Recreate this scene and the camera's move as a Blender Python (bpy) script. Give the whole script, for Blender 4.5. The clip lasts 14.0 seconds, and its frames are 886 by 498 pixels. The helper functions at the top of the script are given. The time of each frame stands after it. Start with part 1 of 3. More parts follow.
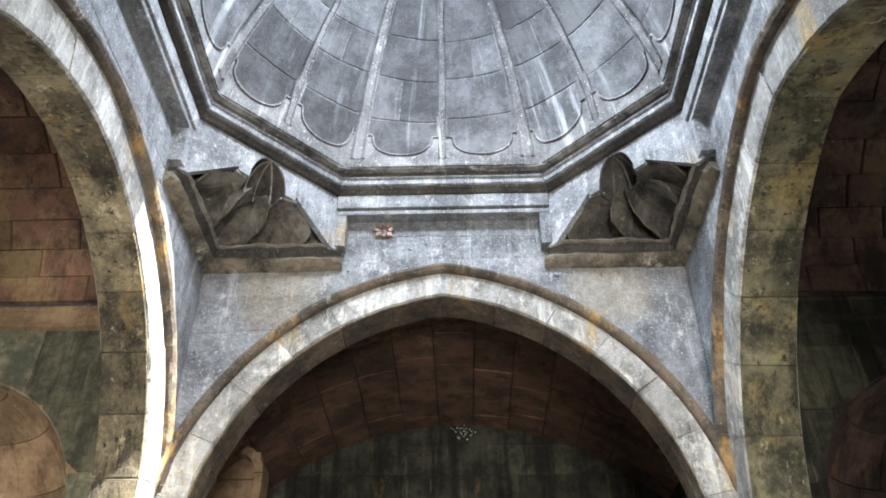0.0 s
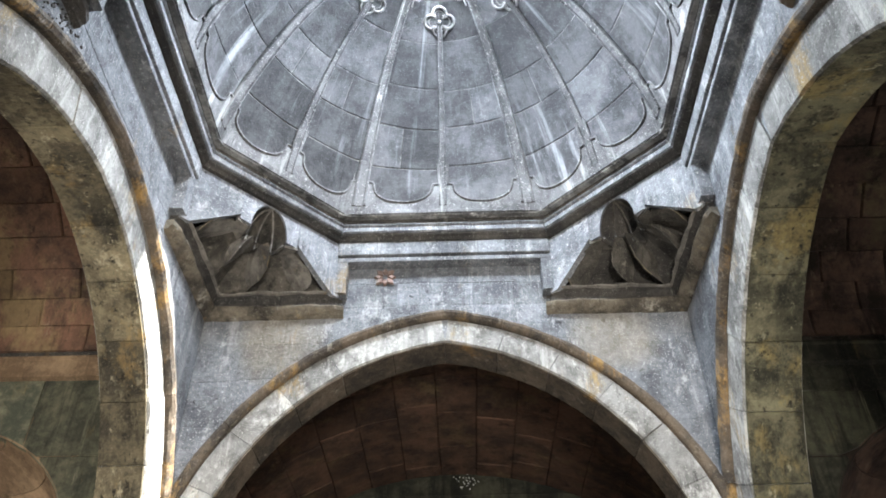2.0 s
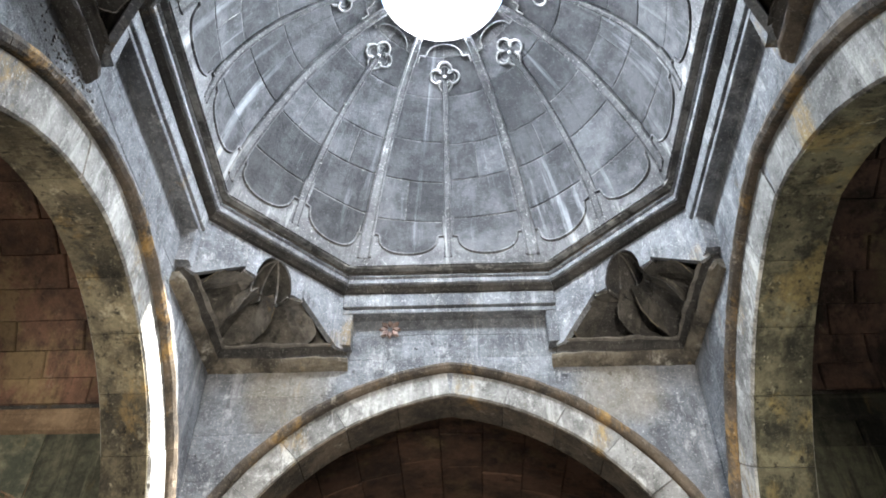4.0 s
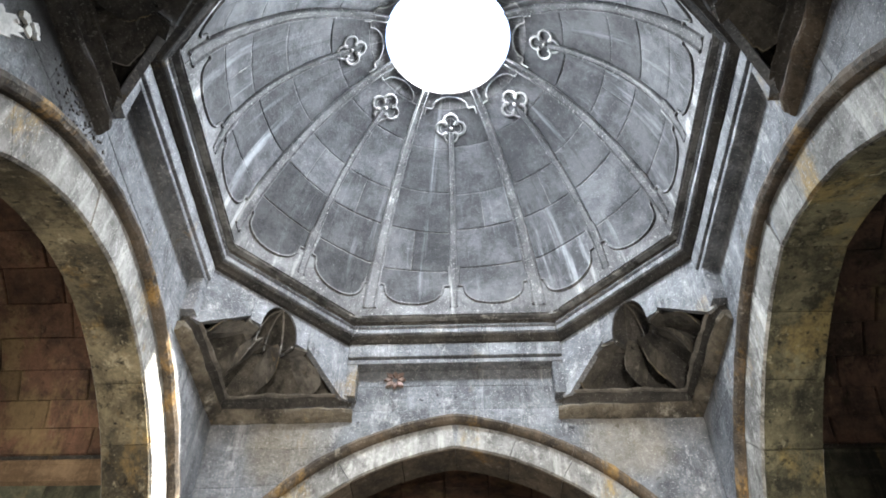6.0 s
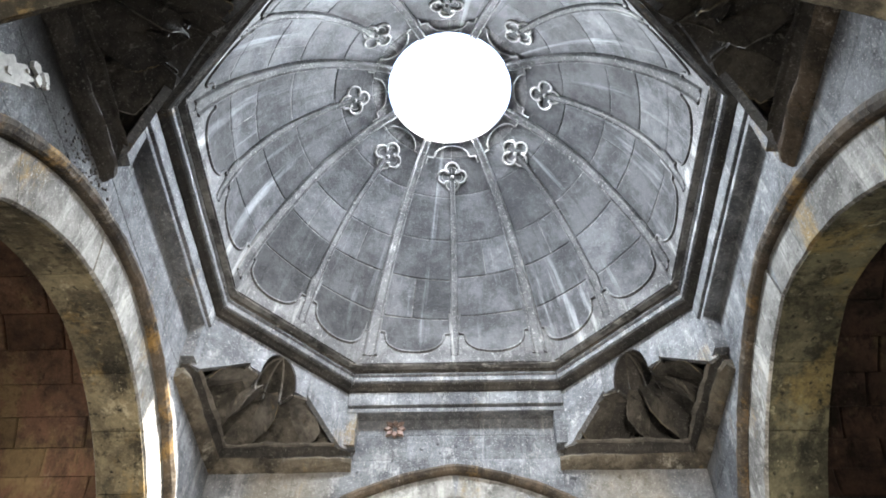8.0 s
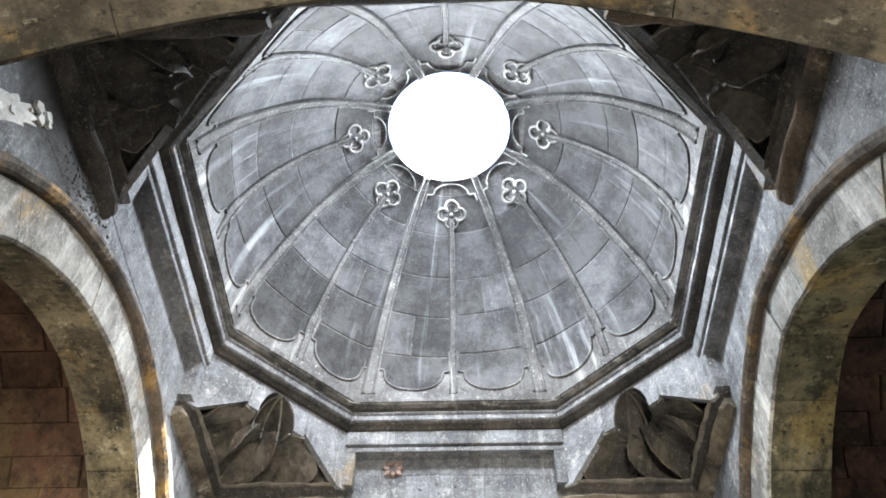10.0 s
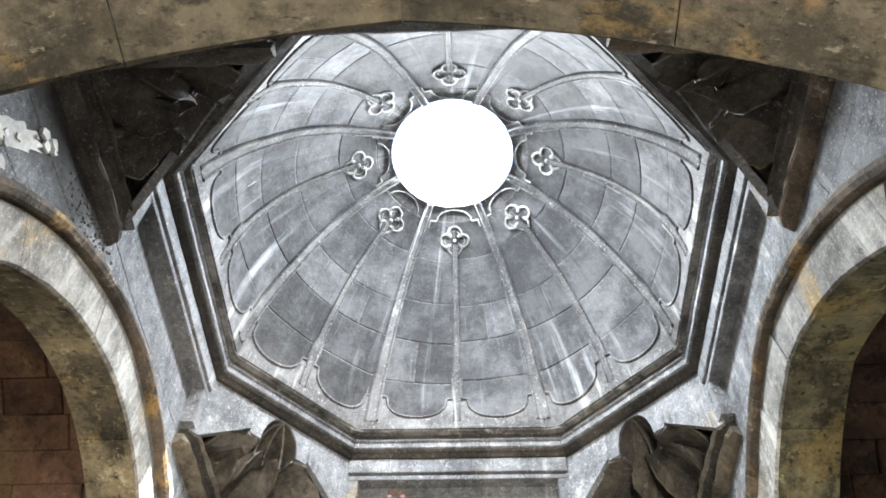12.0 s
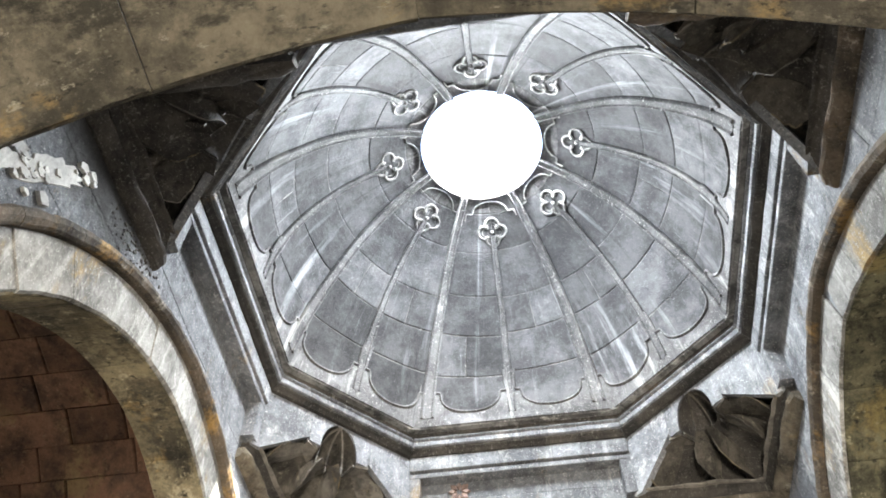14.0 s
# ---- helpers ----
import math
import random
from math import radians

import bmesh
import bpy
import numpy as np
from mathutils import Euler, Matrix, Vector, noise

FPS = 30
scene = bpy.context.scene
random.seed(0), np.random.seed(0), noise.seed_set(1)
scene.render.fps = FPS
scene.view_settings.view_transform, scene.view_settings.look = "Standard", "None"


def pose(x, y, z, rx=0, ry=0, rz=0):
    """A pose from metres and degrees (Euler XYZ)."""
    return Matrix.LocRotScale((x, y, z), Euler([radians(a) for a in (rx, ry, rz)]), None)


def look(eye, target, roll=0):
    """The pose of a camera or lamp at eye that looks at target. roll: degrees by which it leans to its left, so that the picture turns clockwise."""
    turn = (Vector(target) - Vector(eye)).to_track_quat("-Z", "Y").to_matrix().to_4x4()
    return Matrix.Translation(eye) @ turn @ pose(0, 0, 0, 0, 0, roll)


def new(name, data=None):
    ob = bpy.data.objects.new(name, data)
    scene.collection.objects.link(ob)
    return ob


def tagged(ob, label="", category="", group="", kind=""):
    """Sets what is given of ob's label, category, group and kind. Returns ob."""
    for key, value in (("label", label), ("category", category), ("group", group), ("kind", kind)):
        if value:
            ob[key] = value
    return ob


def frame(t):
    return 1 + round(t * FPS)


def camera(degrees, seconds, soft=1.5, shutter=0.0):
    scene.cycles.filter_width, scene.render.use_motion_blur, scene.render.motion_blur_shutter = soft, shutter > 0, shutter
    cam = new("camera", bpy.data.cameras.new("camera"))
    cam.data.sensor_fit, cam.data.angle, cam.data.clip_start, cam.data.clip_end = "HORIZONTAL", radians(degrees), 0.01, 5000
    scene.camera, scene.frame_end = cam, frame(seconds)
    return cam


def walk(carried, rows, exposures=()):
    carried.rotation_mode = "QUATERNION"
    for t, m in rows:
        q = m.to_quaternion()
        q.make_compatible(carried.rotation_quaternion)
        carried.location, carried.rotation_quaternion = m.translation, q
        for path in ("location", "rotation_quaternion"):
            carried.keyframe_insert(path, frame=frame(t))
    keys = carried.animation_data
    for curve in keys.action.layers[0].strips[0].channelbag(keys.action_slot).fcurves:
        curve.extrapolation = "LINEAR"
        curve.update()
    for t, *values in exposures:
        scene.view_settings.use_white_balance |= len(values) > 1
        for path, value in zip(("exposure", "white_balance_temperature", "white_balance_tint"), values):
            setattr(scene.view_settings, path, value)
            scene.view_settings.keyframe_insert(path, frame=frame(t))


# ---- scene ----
cam = camera(58.27, 14.0, soft=1.8)

# seconds, x, y, z, pitch, lean, yaw
ROWS = [
    (0.0, 0.133, -3.673, 1.589, 37.11, 0.07, 1.37),
    (0.5, 0.128, -3.676, 1.595, 37.67, 0.29, 1.47),
    (1.0, 0.129, -3.670, 1.589, 38.48, 0.30, 1.52),
    (1.5, 0.130, -3.666, 1.593, 39.26, 0.25, 1.70),
    (2.0, 0.130, -3.673, 1.600, 40.39, 0.33, 1.66),
    (2.5, 0.133, -3.673, 1.606, 41.44, 0.53, 1.81),
    (3.0, 0.127, -3.669, 1.605, 42.50, 0.35, 1.83),
    (5.5, 0.132, -3.673, 1.604, 46.55, -0.23, 1.97),
    (6.0, 0.130, -3.675, 1.607, 47.68, -0.36, 2.07),
    (6.5, 0.129, -3.679, 1.605, 48.63, -0.53, 2.02),
    (7.0, 0.128, -3.681, 1.604, 49.50, -0.57, 2.01),
    (7.5, 0.126, -3.687, 1.601, 50.37, -0.50, 2.08),
    (8.0, 0.126, -3.689, 1.599, 51.08, -0.57, 1.89),
    (10.5, 0.128, -3.697, 1.599, 54.28, -0.58, 1.79),
    (11.0, 0.127, -3.698, 1.600, 54.74, -0.71, 1.68),
    (11.5, 0.127, -3.697, 1.602, 55.22, -0.97, 1.65),
    (12.0, 0.127, -3.696, 1.605, 55.60, -0.76, 1.95),
    (12.5, 0.128, -3.696, 1.603, 55.63, -0.46, 2.42),
    (13.0, 0.129, -3.696, 1.602, 55.14, -0.34, 4.40),
    (13.5, 0.127, -3.695, 1.597, 55.05, -0.18, 6.20),
    (14.0, 0.126, -3.698, 1.596, 55.18, 0.16, 8.19),
]
EXPOSURES = [(0.0, 4.0, 6350, 10), (3.0, 3.86, 6350, 10), (6.0, 3.66, 6600, 10), (8.0, 3.68, 6650, 10), (10.5, 3.9, 6800, 10), (14.0, 4.12, 6900, 10)]
walk(cam, [(t, pose(x, y, z, 90 + pitch, lean, yaw)) for t, x, y, z, pitch, lean, yaw in ROWS], EXPOSURES)

# ---- light: daylight through the open eye of the dome, with added fill ----
A = 1.9            # half width of the octagon
ZC = 6.857         # height of the octagon's lip
W = 2.177          # half width of the bay
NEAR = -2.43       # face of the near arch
SUN_WAY = Vector((-1.0, 0.655, -1.91)).normalized()
world = bpy.data.worlds.new("sky")
scene.world = world
world.use_nodes = True
wn = world.node_tree.nodes
sky = wn.new("ShaderNodeTexSky")
sky.sky_type = "NISHITA"
sky.sun_disc = False
sky.sun_elevation = math.asin(-SUN_WAY.z)
sky.sun_rotation = math.atan2(-SUN_WAY.x, -SUN_WAY.y)
wn["Background"].inputs["Strength"].default_value = 0.15
world.node_tree.links.new(sky.outputs["Color"], wn["Background"].inputs["Color"])

sun = new("sun", bpy.data.lights.new("sun", "SUN"))
sun.data.energy, sun.data.angle, sun.data.color = 5.0, radians(0.5), (1.0, 0.95, 0.86)
sun.matrix_world = look((3, -2, 12), Vector((3, -2, 12)) + SUN_WAY)

skylight = new("skylight", bpy.data.lights.new("skylight", "AREA"))
skylight.data.shape, skylight.data.size = "DISK", 1.15
skylight.data.energy, skylight.data.color = 36.0, (0.84, 0.92, 1.0)
skylight.matrix_world = pose(0, 0, ZC + 1.77)


def fill_light(name, power, wide, high, eye, target, colour):
    """Added fill light: daylight assumed from an unseen opening in the outer walls."""
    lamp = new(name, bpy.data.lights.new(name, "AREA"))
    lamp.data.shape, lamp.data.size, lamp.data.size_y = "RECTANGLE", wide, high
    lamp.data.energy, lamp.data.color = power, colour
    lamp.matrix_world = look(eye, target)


# Unseen door and windows, assumed only to brighten the lower walls and arms.
fill_light("fill_light_rear", 98.0, 1.7, 2.5, (1.15, -8.85, 1.3), (0.6, 0, 1.5), (1.0, 0.93, 0.82))
fill_light("fill_light_left", 11.0, 1.0, 1.8, (-7.15, -0.6, 2.1), (0, -0.6, 2.1), (1.0, 0.92, 0.8))
fill_light("fill_light_right", 9.0, 0.6, 1.4, (7.15, -0.6, 2.1), (0, -0.6, 2.1), (1.0, 0.92, 0.8))


# ---- materials ----
def stone_mat(name, dark, light, stain, pale, stain_from=0.55, pale_from=0.6, specks=0.5, pits=0.3, rough=0.88, bump=0.35, vary=0.25, sooty=0.58, drips=0.4, grain=0.3, crust=0.65, runs=0.8, polar=False, along_x=False, blots=()):
    """Weathered stone: two tones of grain, brown stains, pale runs of lime, specks and pits."""
    m = bpy.data.materials.new(name)
    m.use_nodes = True
    t = m.node_tree
    n, link = t.nodes, t.links.new
    bsdf = n["Principled BSDF"]
    bsdf.inputs["Specular IOR Level"].default_value = 0.3
    co = n.new("ShaderNodeTexCoord").outputs["Object"]

    across = co
    if polar:
        # runs follow the curve of the dome from its eye to its foot
        sep, joined, turn_ = n.new("ShaderNodeSeparateXYZ"), n.new("ShaderNodeCombineXYZ"), n.new("ShaderNodeMath")
        turn_.operation = "ARCTAN2"
        link(co, sep.inputs["Vector"])
        link(sep.outputs["X"], turn_.inputs[0])
        link(sep.outputs["Y"], turn_.inputs[1])
        scaled = n.new("ShaderNodeMath")
        scaled.operation = "MULTIPLY"
        scaled.inputs[1].default_value = 1.7
        link(turn_.outputs["Value"], scaled.inputs[0])
        link(scaled.outputs["Value"], joined.inputs["X"])
        link(sep.outputs["Z"], joined.inputs["Z"])
        across = joined.outputs["Vector"]

    def noise_tex(scale, detail=6, stretch=None, rough_=0.6):
        tex = n.new("ShaderNodeTexNoise")
        tex.inputs["Scale"].default_value = scale
        tex.inputs["Detail"].default_value = detail
        tex.inputs["Roughness"].default_value = rough_
        if stretch:
            mp = n.new("ShaderNodeMapping")
            mp.inputs["Scale"].default_value = (stretch[2], stretch[0], stretch[1]) if along_x else stretch
            link(across, mp.inputs["Vector"])
            link(mp.outputs["Vector"], tex.inputs["Vector"])
        else:
            link(co, tex.inputs["Vector"])
        return tex.outputs["Fac"]

    def ramp(fac, a, b):
        r = n.new("ShaderNodeMapRange")
        r.inputs["From Min"].default_value, r.inputs["From Max"].default_value = a, b
        r.interpolation_type = "SMOOTHSTEP"
        link(fac, r.inputs["Value"])
        return r.outputs["Result"]

    def mix(fac, a, b):
        x = n.new("ShaderNodeMix")
        x.data_type = "RGBA"
        for s, v in ((x.inputs["Factor"], fac), (x.inputs["A"], a), (x.inputs["B"], b)):
            if isinstance(v, (tuple, float)):
                s.default_value = (*v, 1) if isinstance(v, tuple) else v
            else:
                link(v, s)
        return x.outputs["Result"]

    def times(a, b):
        x = n.new("ShaderNodeMath")
        x.operation = "MULTIPLY"
        for s, v in zip(x.inputs, (a, b)):
            if isinstance(v, float):
                s.default_value = v
            else:
                link(v, s)
        return x.outputs["Value"]

    col = mix(ramp(noise_tex(2.6, 10, None, 0.74), 0.38, 0.62), dark, light)
    # darker runs of damp and soot, then stains, then runs and crusts of lime
    soot = tuple(0.3 * c for c in dark)
    col = mix(times(ramp(noise_tex(1.0, 9, (4.2, 4.2, 0.42), 0.7), sooty, sooty + 0.13), 0.85), col, soot)
    col = mix(times(ramp(noise_tex(0.75, 8, None, 0.72), sooty + 0.01, sooty + 0.17), 0.7), col, soot)
    col = mix(times(ramp(noise_tex(0.9, 9, (1.6, 1.6, 0.7), 0.74), stain_from, stain_from + 0.12), 0.85), col, stain)
    col = mix(times(ramp(noise_tex(1.0, 10, (5.5, 5.5, 0.5), 0.62 if polar else 0.76), pale_from, pale_from + 0.13), runs), col, pale)
    col = mix(times(ramp(noise_tex(1.5, 12, (2.0, 2.0, 1.2), 0.8), pale_from + 0.01, pale_from + 0.10), crust), col, pale)
    col = mix(times(ramp(noise_tex(1.0, 8, (17, 17, 0.9), 0.7), 0.56, 0.66), drips), col, soot)
    col = mix(times(ramp(noise_tex(1.0, 8, (13, 13, 0.7), 0.7), 0.60, 0.68), drips * 0.8), col, pale)
    col = mix(times(ramp(noise_tex(34, 3), 0.64, 0.69), specks), col, pale)
    col = mix(times(ramp(noise_tex(75, 2), 0.62, 0.68), specks), col, pale)
    col = mix(times(ramp(noise_tex(15, 5), 0.66, 0.71), pits), col, tuple(0.2 * c for c in dark))
    # single large blots: middle, reach, colour, how dense
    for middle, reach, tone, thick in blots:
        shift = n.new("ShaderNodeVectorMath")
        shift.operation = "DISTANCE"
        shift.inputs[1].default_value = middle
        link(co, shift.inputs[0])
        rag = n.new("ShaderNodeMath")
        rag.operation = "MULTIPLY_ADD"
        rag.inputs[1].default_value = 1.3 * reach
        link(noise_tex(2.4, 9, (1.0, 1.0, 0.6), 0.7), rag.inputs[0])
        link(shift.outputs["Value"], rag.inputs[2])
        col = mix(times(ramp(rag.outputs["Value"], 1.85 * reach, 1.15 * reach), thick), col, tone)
    hsv = n.new("ShaderNodeHueSaturation")
    info = n.new("ShaderNodeObjectInfo")
    r = n.new("ShaderNodeMapRange")
    r.inputs["To Min"].default_value, r.inputs["To Max"].default_value = 1 - vary, 1 + vary
    link(info.outputs["Random"], r.inputs["Value"])
    link(r.outputs["Result"], hsv.inputs["Value"])
    link(col, hsv.inputs["Color"])
    geo = n.new("ShaderNodeNewGeometry")
    r2 = n.new("ShaderNodeMapRange")
    r2.inputs["To Min"].default_value, r2.inputs["To Max"].default_value = 1 - 0.6 * vary, 1 + 0.6 * vary
    link(geo.outputs["Random Per Island"], r2.inputs["Value"])
    hsv2 = n.new("ShaderNodeHueSaturation")
    link(hsv.outputs["Color"], hsv2.inputs["Color"])
    fine = n.new("ShaderNodeMapRange")
    fine.inputs["From Min"].default_value, fine.inputs["From Max"].default_value = 0.3, 0.7
    fine.inputs["To Min"].default_value, fine.inputs["To Max"].default_value = 1 - grain, 1 + grain
    link(noise_tex(22, 12, None, 0.85), fine.inputs["Value"])
    link(times(r2.outputs["Result"], fine.outputs["Result"]), hsv2.inputs["Value"])
    link(hsv2.outputs["Color"], bsdf.inputs["Base Color"])
    rr = n.new("ShaderNodeMapRange")
    rr.inputs["To Min"].default_value, rr.inputs["To Max"].default_value = rough - 0.15, min(1.0, rough + 0.1)
    link(noise_tex(6, 4), rr.inputs["Value"])
    link(rr.outputs["Result"], bsdf.inputs["Roughness"])
    b1 = n.new("ShaderNodeBump")
    b1.inputs["Strength"].default_value, b1.inputs["Distance"].default_value = bump, 0.03
    link(noise_tex(9, 10, None, 0.72), b1.inputs["Height"])
    b2 = n.new("ShaderNodeBump")
    b2.inputs["Strength"].default_value, b2.inputs["Distance"].default_value = bump, 0.006
    link(noise_tex(60, 4), b2.inputs["Height"])
    link(b1.outputs["Normal"], b2.inputs["Normal"])
    link(b2.outputs["Normal"], bsdf.inputs["Normal"])
    return m


# Blots: near-black on the left wall under the ledge, ochre stains below far squinches.
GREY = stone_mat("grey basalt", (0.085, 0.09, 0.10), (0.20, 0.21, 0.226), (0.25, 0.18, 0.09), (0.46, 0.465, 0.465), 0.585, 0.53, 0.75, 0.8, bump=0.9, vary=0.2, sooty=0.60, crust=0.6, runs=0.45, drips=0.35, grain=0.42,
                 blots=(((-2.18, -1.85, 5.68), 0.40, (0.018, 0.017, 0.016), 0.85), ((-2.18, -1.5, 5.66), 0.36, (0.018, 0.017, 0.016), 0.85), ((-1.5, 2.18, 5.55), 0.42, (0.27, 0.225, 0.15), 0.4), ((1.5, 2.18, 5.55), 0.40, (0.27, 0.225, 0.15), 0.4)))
DOME = stone_mat("dome basalt", (0.04, 0.041, 0.045), (0.106, 0.108, 0.115), (0.12, 0.098, 0.08), (0.30, 0.315, 0.335), 0.66, 0.56, 0.25, 0.3, bump=0.6, vary=0.46, grain=0.2, crust=0.1, runs=0.65, drips=0.45, polar=True)
RIB = stone_mat("lime-streaked foot stone", (0.07, 0.07, 0.073), (0.165, 0.166, 0.172), (0.18, 0.14, 0.10), (0.46, 0.465, 0.46), 0.62, 0.56, polar=True)
RIBS_DARK = stone_mat("grey rib stone with lime runs", (0.046, 0.046, 0.049), (0.112, 0.113, 0.117), (0.15, 0.12, 0.09), (0.44, 0.44, 0.43), 0.60, 0.565, runs=0.7, crust=0.75, polar=True)
VOUS = stone_mat("arch stone with ochre runs", (0.12, 0.117, 0.11), (0.28, 0.277, 0.267), (0.36, 0.25, 0.10), (0.52, 0.515, 0.49), 0.54, 0.51, 0.6, 0.5, bump=0.6, vary=0.16, runs=0.55, crust=0.7)
MORTAR = stone_mat("lime mortar", (0.07, 0.07, 0.07), (0.24, 0.24, 0.235), (0.10, 0.085, 0.07), (0.50, 0.495, 0.48), 0.58, 0.54, 0.2, 0.4, sooty=0.52, crust=0.9)
# Carvings near the eye: the glare on them put into a paler colour.
CARVED = stone_mat("carving stone with eye glare", (0.14, 0.14, 0.139), (0.27, 0.27, 0.266), (0.25, 0.22, 0.18), (0.6, 0.6, 0.59), 0.64, 0.52, 0.2, 0.3)
BROWN = stone_mat("brown-stained moulding and shaded soffit stone", (0.034, 0.029, 0.024), (0.115, 0.09, 0.066), (0.32, 0.195, 0.065), (0.40, 0.36, 0.30), 0.54, 0.59, 0.2, bump=0.5)
LEDGE = stone_mat("lime and ochre stained ledge stone", (0.055, 0.047, 0.035), (0.17, 0.145, 0.10), (0.30, 0.21, 0.09), (0.42, 0.39, 0.32), 0.55, 0.58, 0.3, 0.5, bump=0.6, sooty=0.53)
ROLL = stone_mat("ochre-smeared brown ledge stone", (0.05, 0.043, 0.035), (0.16, 0.138, 0.105), (0.24, 0.165, 0.075), (0.40, 0.38, 0.33), 0.55, 0.56, 0.2, 0.4, bump=0.6, sooty=0.54)
# Sooty stone with the shade of the squinch hollows put into its colour.
HOLLOW = stone_mat("soot-dark stone with hollow shade", (0.026, 0.024, 0.021), (0.10, 0.09, 0.076), (0.14, 0.10, 0.055), (0.3, 0.28, 0.23), 0.6, 0.62, 0.2, bump=0.5)
# Black of soot and pits; also the recess shade of cavetto, cove and groove.
BLACK = stone_mat("near-black stone of soot and recess shade", (0.02, 0.019, 0.018), (0.062, 0.056, 0.05), (0.13, 0.085, 0.045), (0.3, 0.29, 0.27), 0.6, 0.64, 0.3)
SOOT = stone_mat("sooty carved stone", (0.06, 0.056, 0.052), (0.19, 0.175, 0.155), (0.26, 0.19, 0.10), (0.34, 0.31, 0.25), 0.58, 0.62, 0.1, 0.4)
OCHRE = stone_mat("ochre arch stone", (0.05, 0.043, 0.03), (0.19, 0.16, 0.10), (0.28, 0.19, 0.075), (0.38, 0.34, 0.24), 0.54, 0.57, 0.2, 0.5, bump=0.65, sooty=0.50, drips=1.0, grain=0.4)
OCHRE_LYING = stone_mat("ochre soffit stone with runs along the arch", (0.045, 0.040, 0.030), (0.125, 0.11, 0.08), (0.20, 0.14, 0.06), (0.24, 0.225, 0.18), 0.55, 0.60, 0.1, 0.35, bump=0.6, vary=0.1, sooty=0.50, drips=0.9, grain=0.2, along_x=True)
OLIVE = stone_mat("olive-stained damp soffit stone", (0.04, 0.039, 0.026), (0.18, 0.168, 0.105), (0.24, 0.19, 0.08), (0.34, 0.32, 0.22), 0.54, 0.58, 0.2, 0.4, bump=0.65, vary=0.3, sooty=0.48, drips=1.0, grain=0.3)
RED = stone_mat("red-brown tuff", (0.06, 0.036, 0.026), (0.17, 0.092, 0.06), (0.22, 0.155, 0.08), (0.32, 0.24, 0.16), 0.53, 0.60, 0.15, 0.5, bump=0.6, vary=0.5, sooty=0.55)
# Dark stone of the far arm; on the right arm it carries the shade.
DARK_STONE = stone_mat("dark stone, also right-arm shade", (0.012, 0.012, 0.009), (0.052, 0.052, 0.034), (0.16, 0.12, 0.05), (0.24, 0.23, 0.15), 0.58, 0.62, 0.1, 0.3, bump=0.5, vary=0.5, sooty=0.46)
GREEN = stone_mat("green-grey damp stone", (0.05, 0.055, 0.04), (0.17, 0.165, 0.11), (0.2, 0.15, 0.06), (0.3, 0.28, 0.2), 0.55, 0.62, 0.1, 0.3, bump=0.5, vary=0.35, sooty=0.52)
BRICK = stone_mat("brown niche stone", (0.13, 0.085, 0.05), (0.26, 0.18, 0.11), (0.07, 0.05, 0.035), (0.38, 0.3, 0.2), 0.56, 0.62, 0.1, 0.3, vary=0.2)
# Red tuff again, the right arm's shade put into its colour.
RED_SHADED = stone_mat("red tuff with right-arm shade", (0.028, 0.019, 0.015), (0.08, 0.048, 0.036), (0.10, 0.08, 0.045), (0.2, 0.16, 0.11), 0.55, 0.64, 0.1, 0.4, bump=0.5, vary=0.45, sooty=0.5)
PAVE = stone_mat("worn floor slabs", (0.16, 0.15, 0.135), (0.28, 0.26, 0.24), (0.2, 0.16, 0.11), (0.4, 0.39, 0.36))


# ---- building helpers ----
def part(name, bm, material, parent=None, label=""):
    me = bpy.data.meshes.new(name)
    bmesh.ops.recalc_face_normals(bm, faces=bm.faces[:])
    bm.to_mesh(me)
    bm.free()
    me.materials.append(material)
    ob = new(name, me)
    if parent:
        ob.parent = parent
    if label:
        ob["label"] = label
    return ob


def thing(name, label, category, kind="structure", group=""):
    return tagged(new(name), label, category, group, kind)


def rings(bm, loops, closed=True, loop_closed=False):
    """Skin a list of equal loops of points."""
    vs = [[bm.verts.new(p) for p in loop] for loop in loops]
    n = len(vs[0])
    pairs = list(zip(vs, vs[1:])) + ([(vs[-1], vs[0])] if loop_closed else [])
    for a, b in pairs:
        for i in range(n if closed else n - 1):
            j = (i + 1) % n
            bm.faces.new((a[i], a[j], b[j], b[i]))
    if closed and not loop_closed:
        bm.faces.new(vs[0])
        bm.faces.new(vs[-1][::-1])
    return vs


def worn(p, amp=0.005):
    """A point shifted a little, so that edges run uneven."""
    return p + noise.noise_vector(p * 7.0) * amp + noise.noise_vector(p * 26.0) * amp * 0.6


def tube(bm, path, radius, sides=6, loop=False, up=None):
    """A round bead along a path of points."""
    path = [Vector(p) for p in path]
    loops = []
    n = len(path)
    for i, p in enumerate(path):
        a = path[(i - 1) % n] if loop or i else p
        b = path[(i + 1) % n] if loop or i < n - 1 else p
        d = (b - a).normalized()
        s = d.cross(Vector(up) if up else p - Vector((0, 0, ZC))).normalized()
        q = d.cross(s)
        loops.append([worn(p, radius * 0.25) + radius * (math.cos(k * math.tau / sides) * s + math.sin(k * math.tau / sides) * q) for k in range(sides)])
    rings(bm, loops, True, loop)


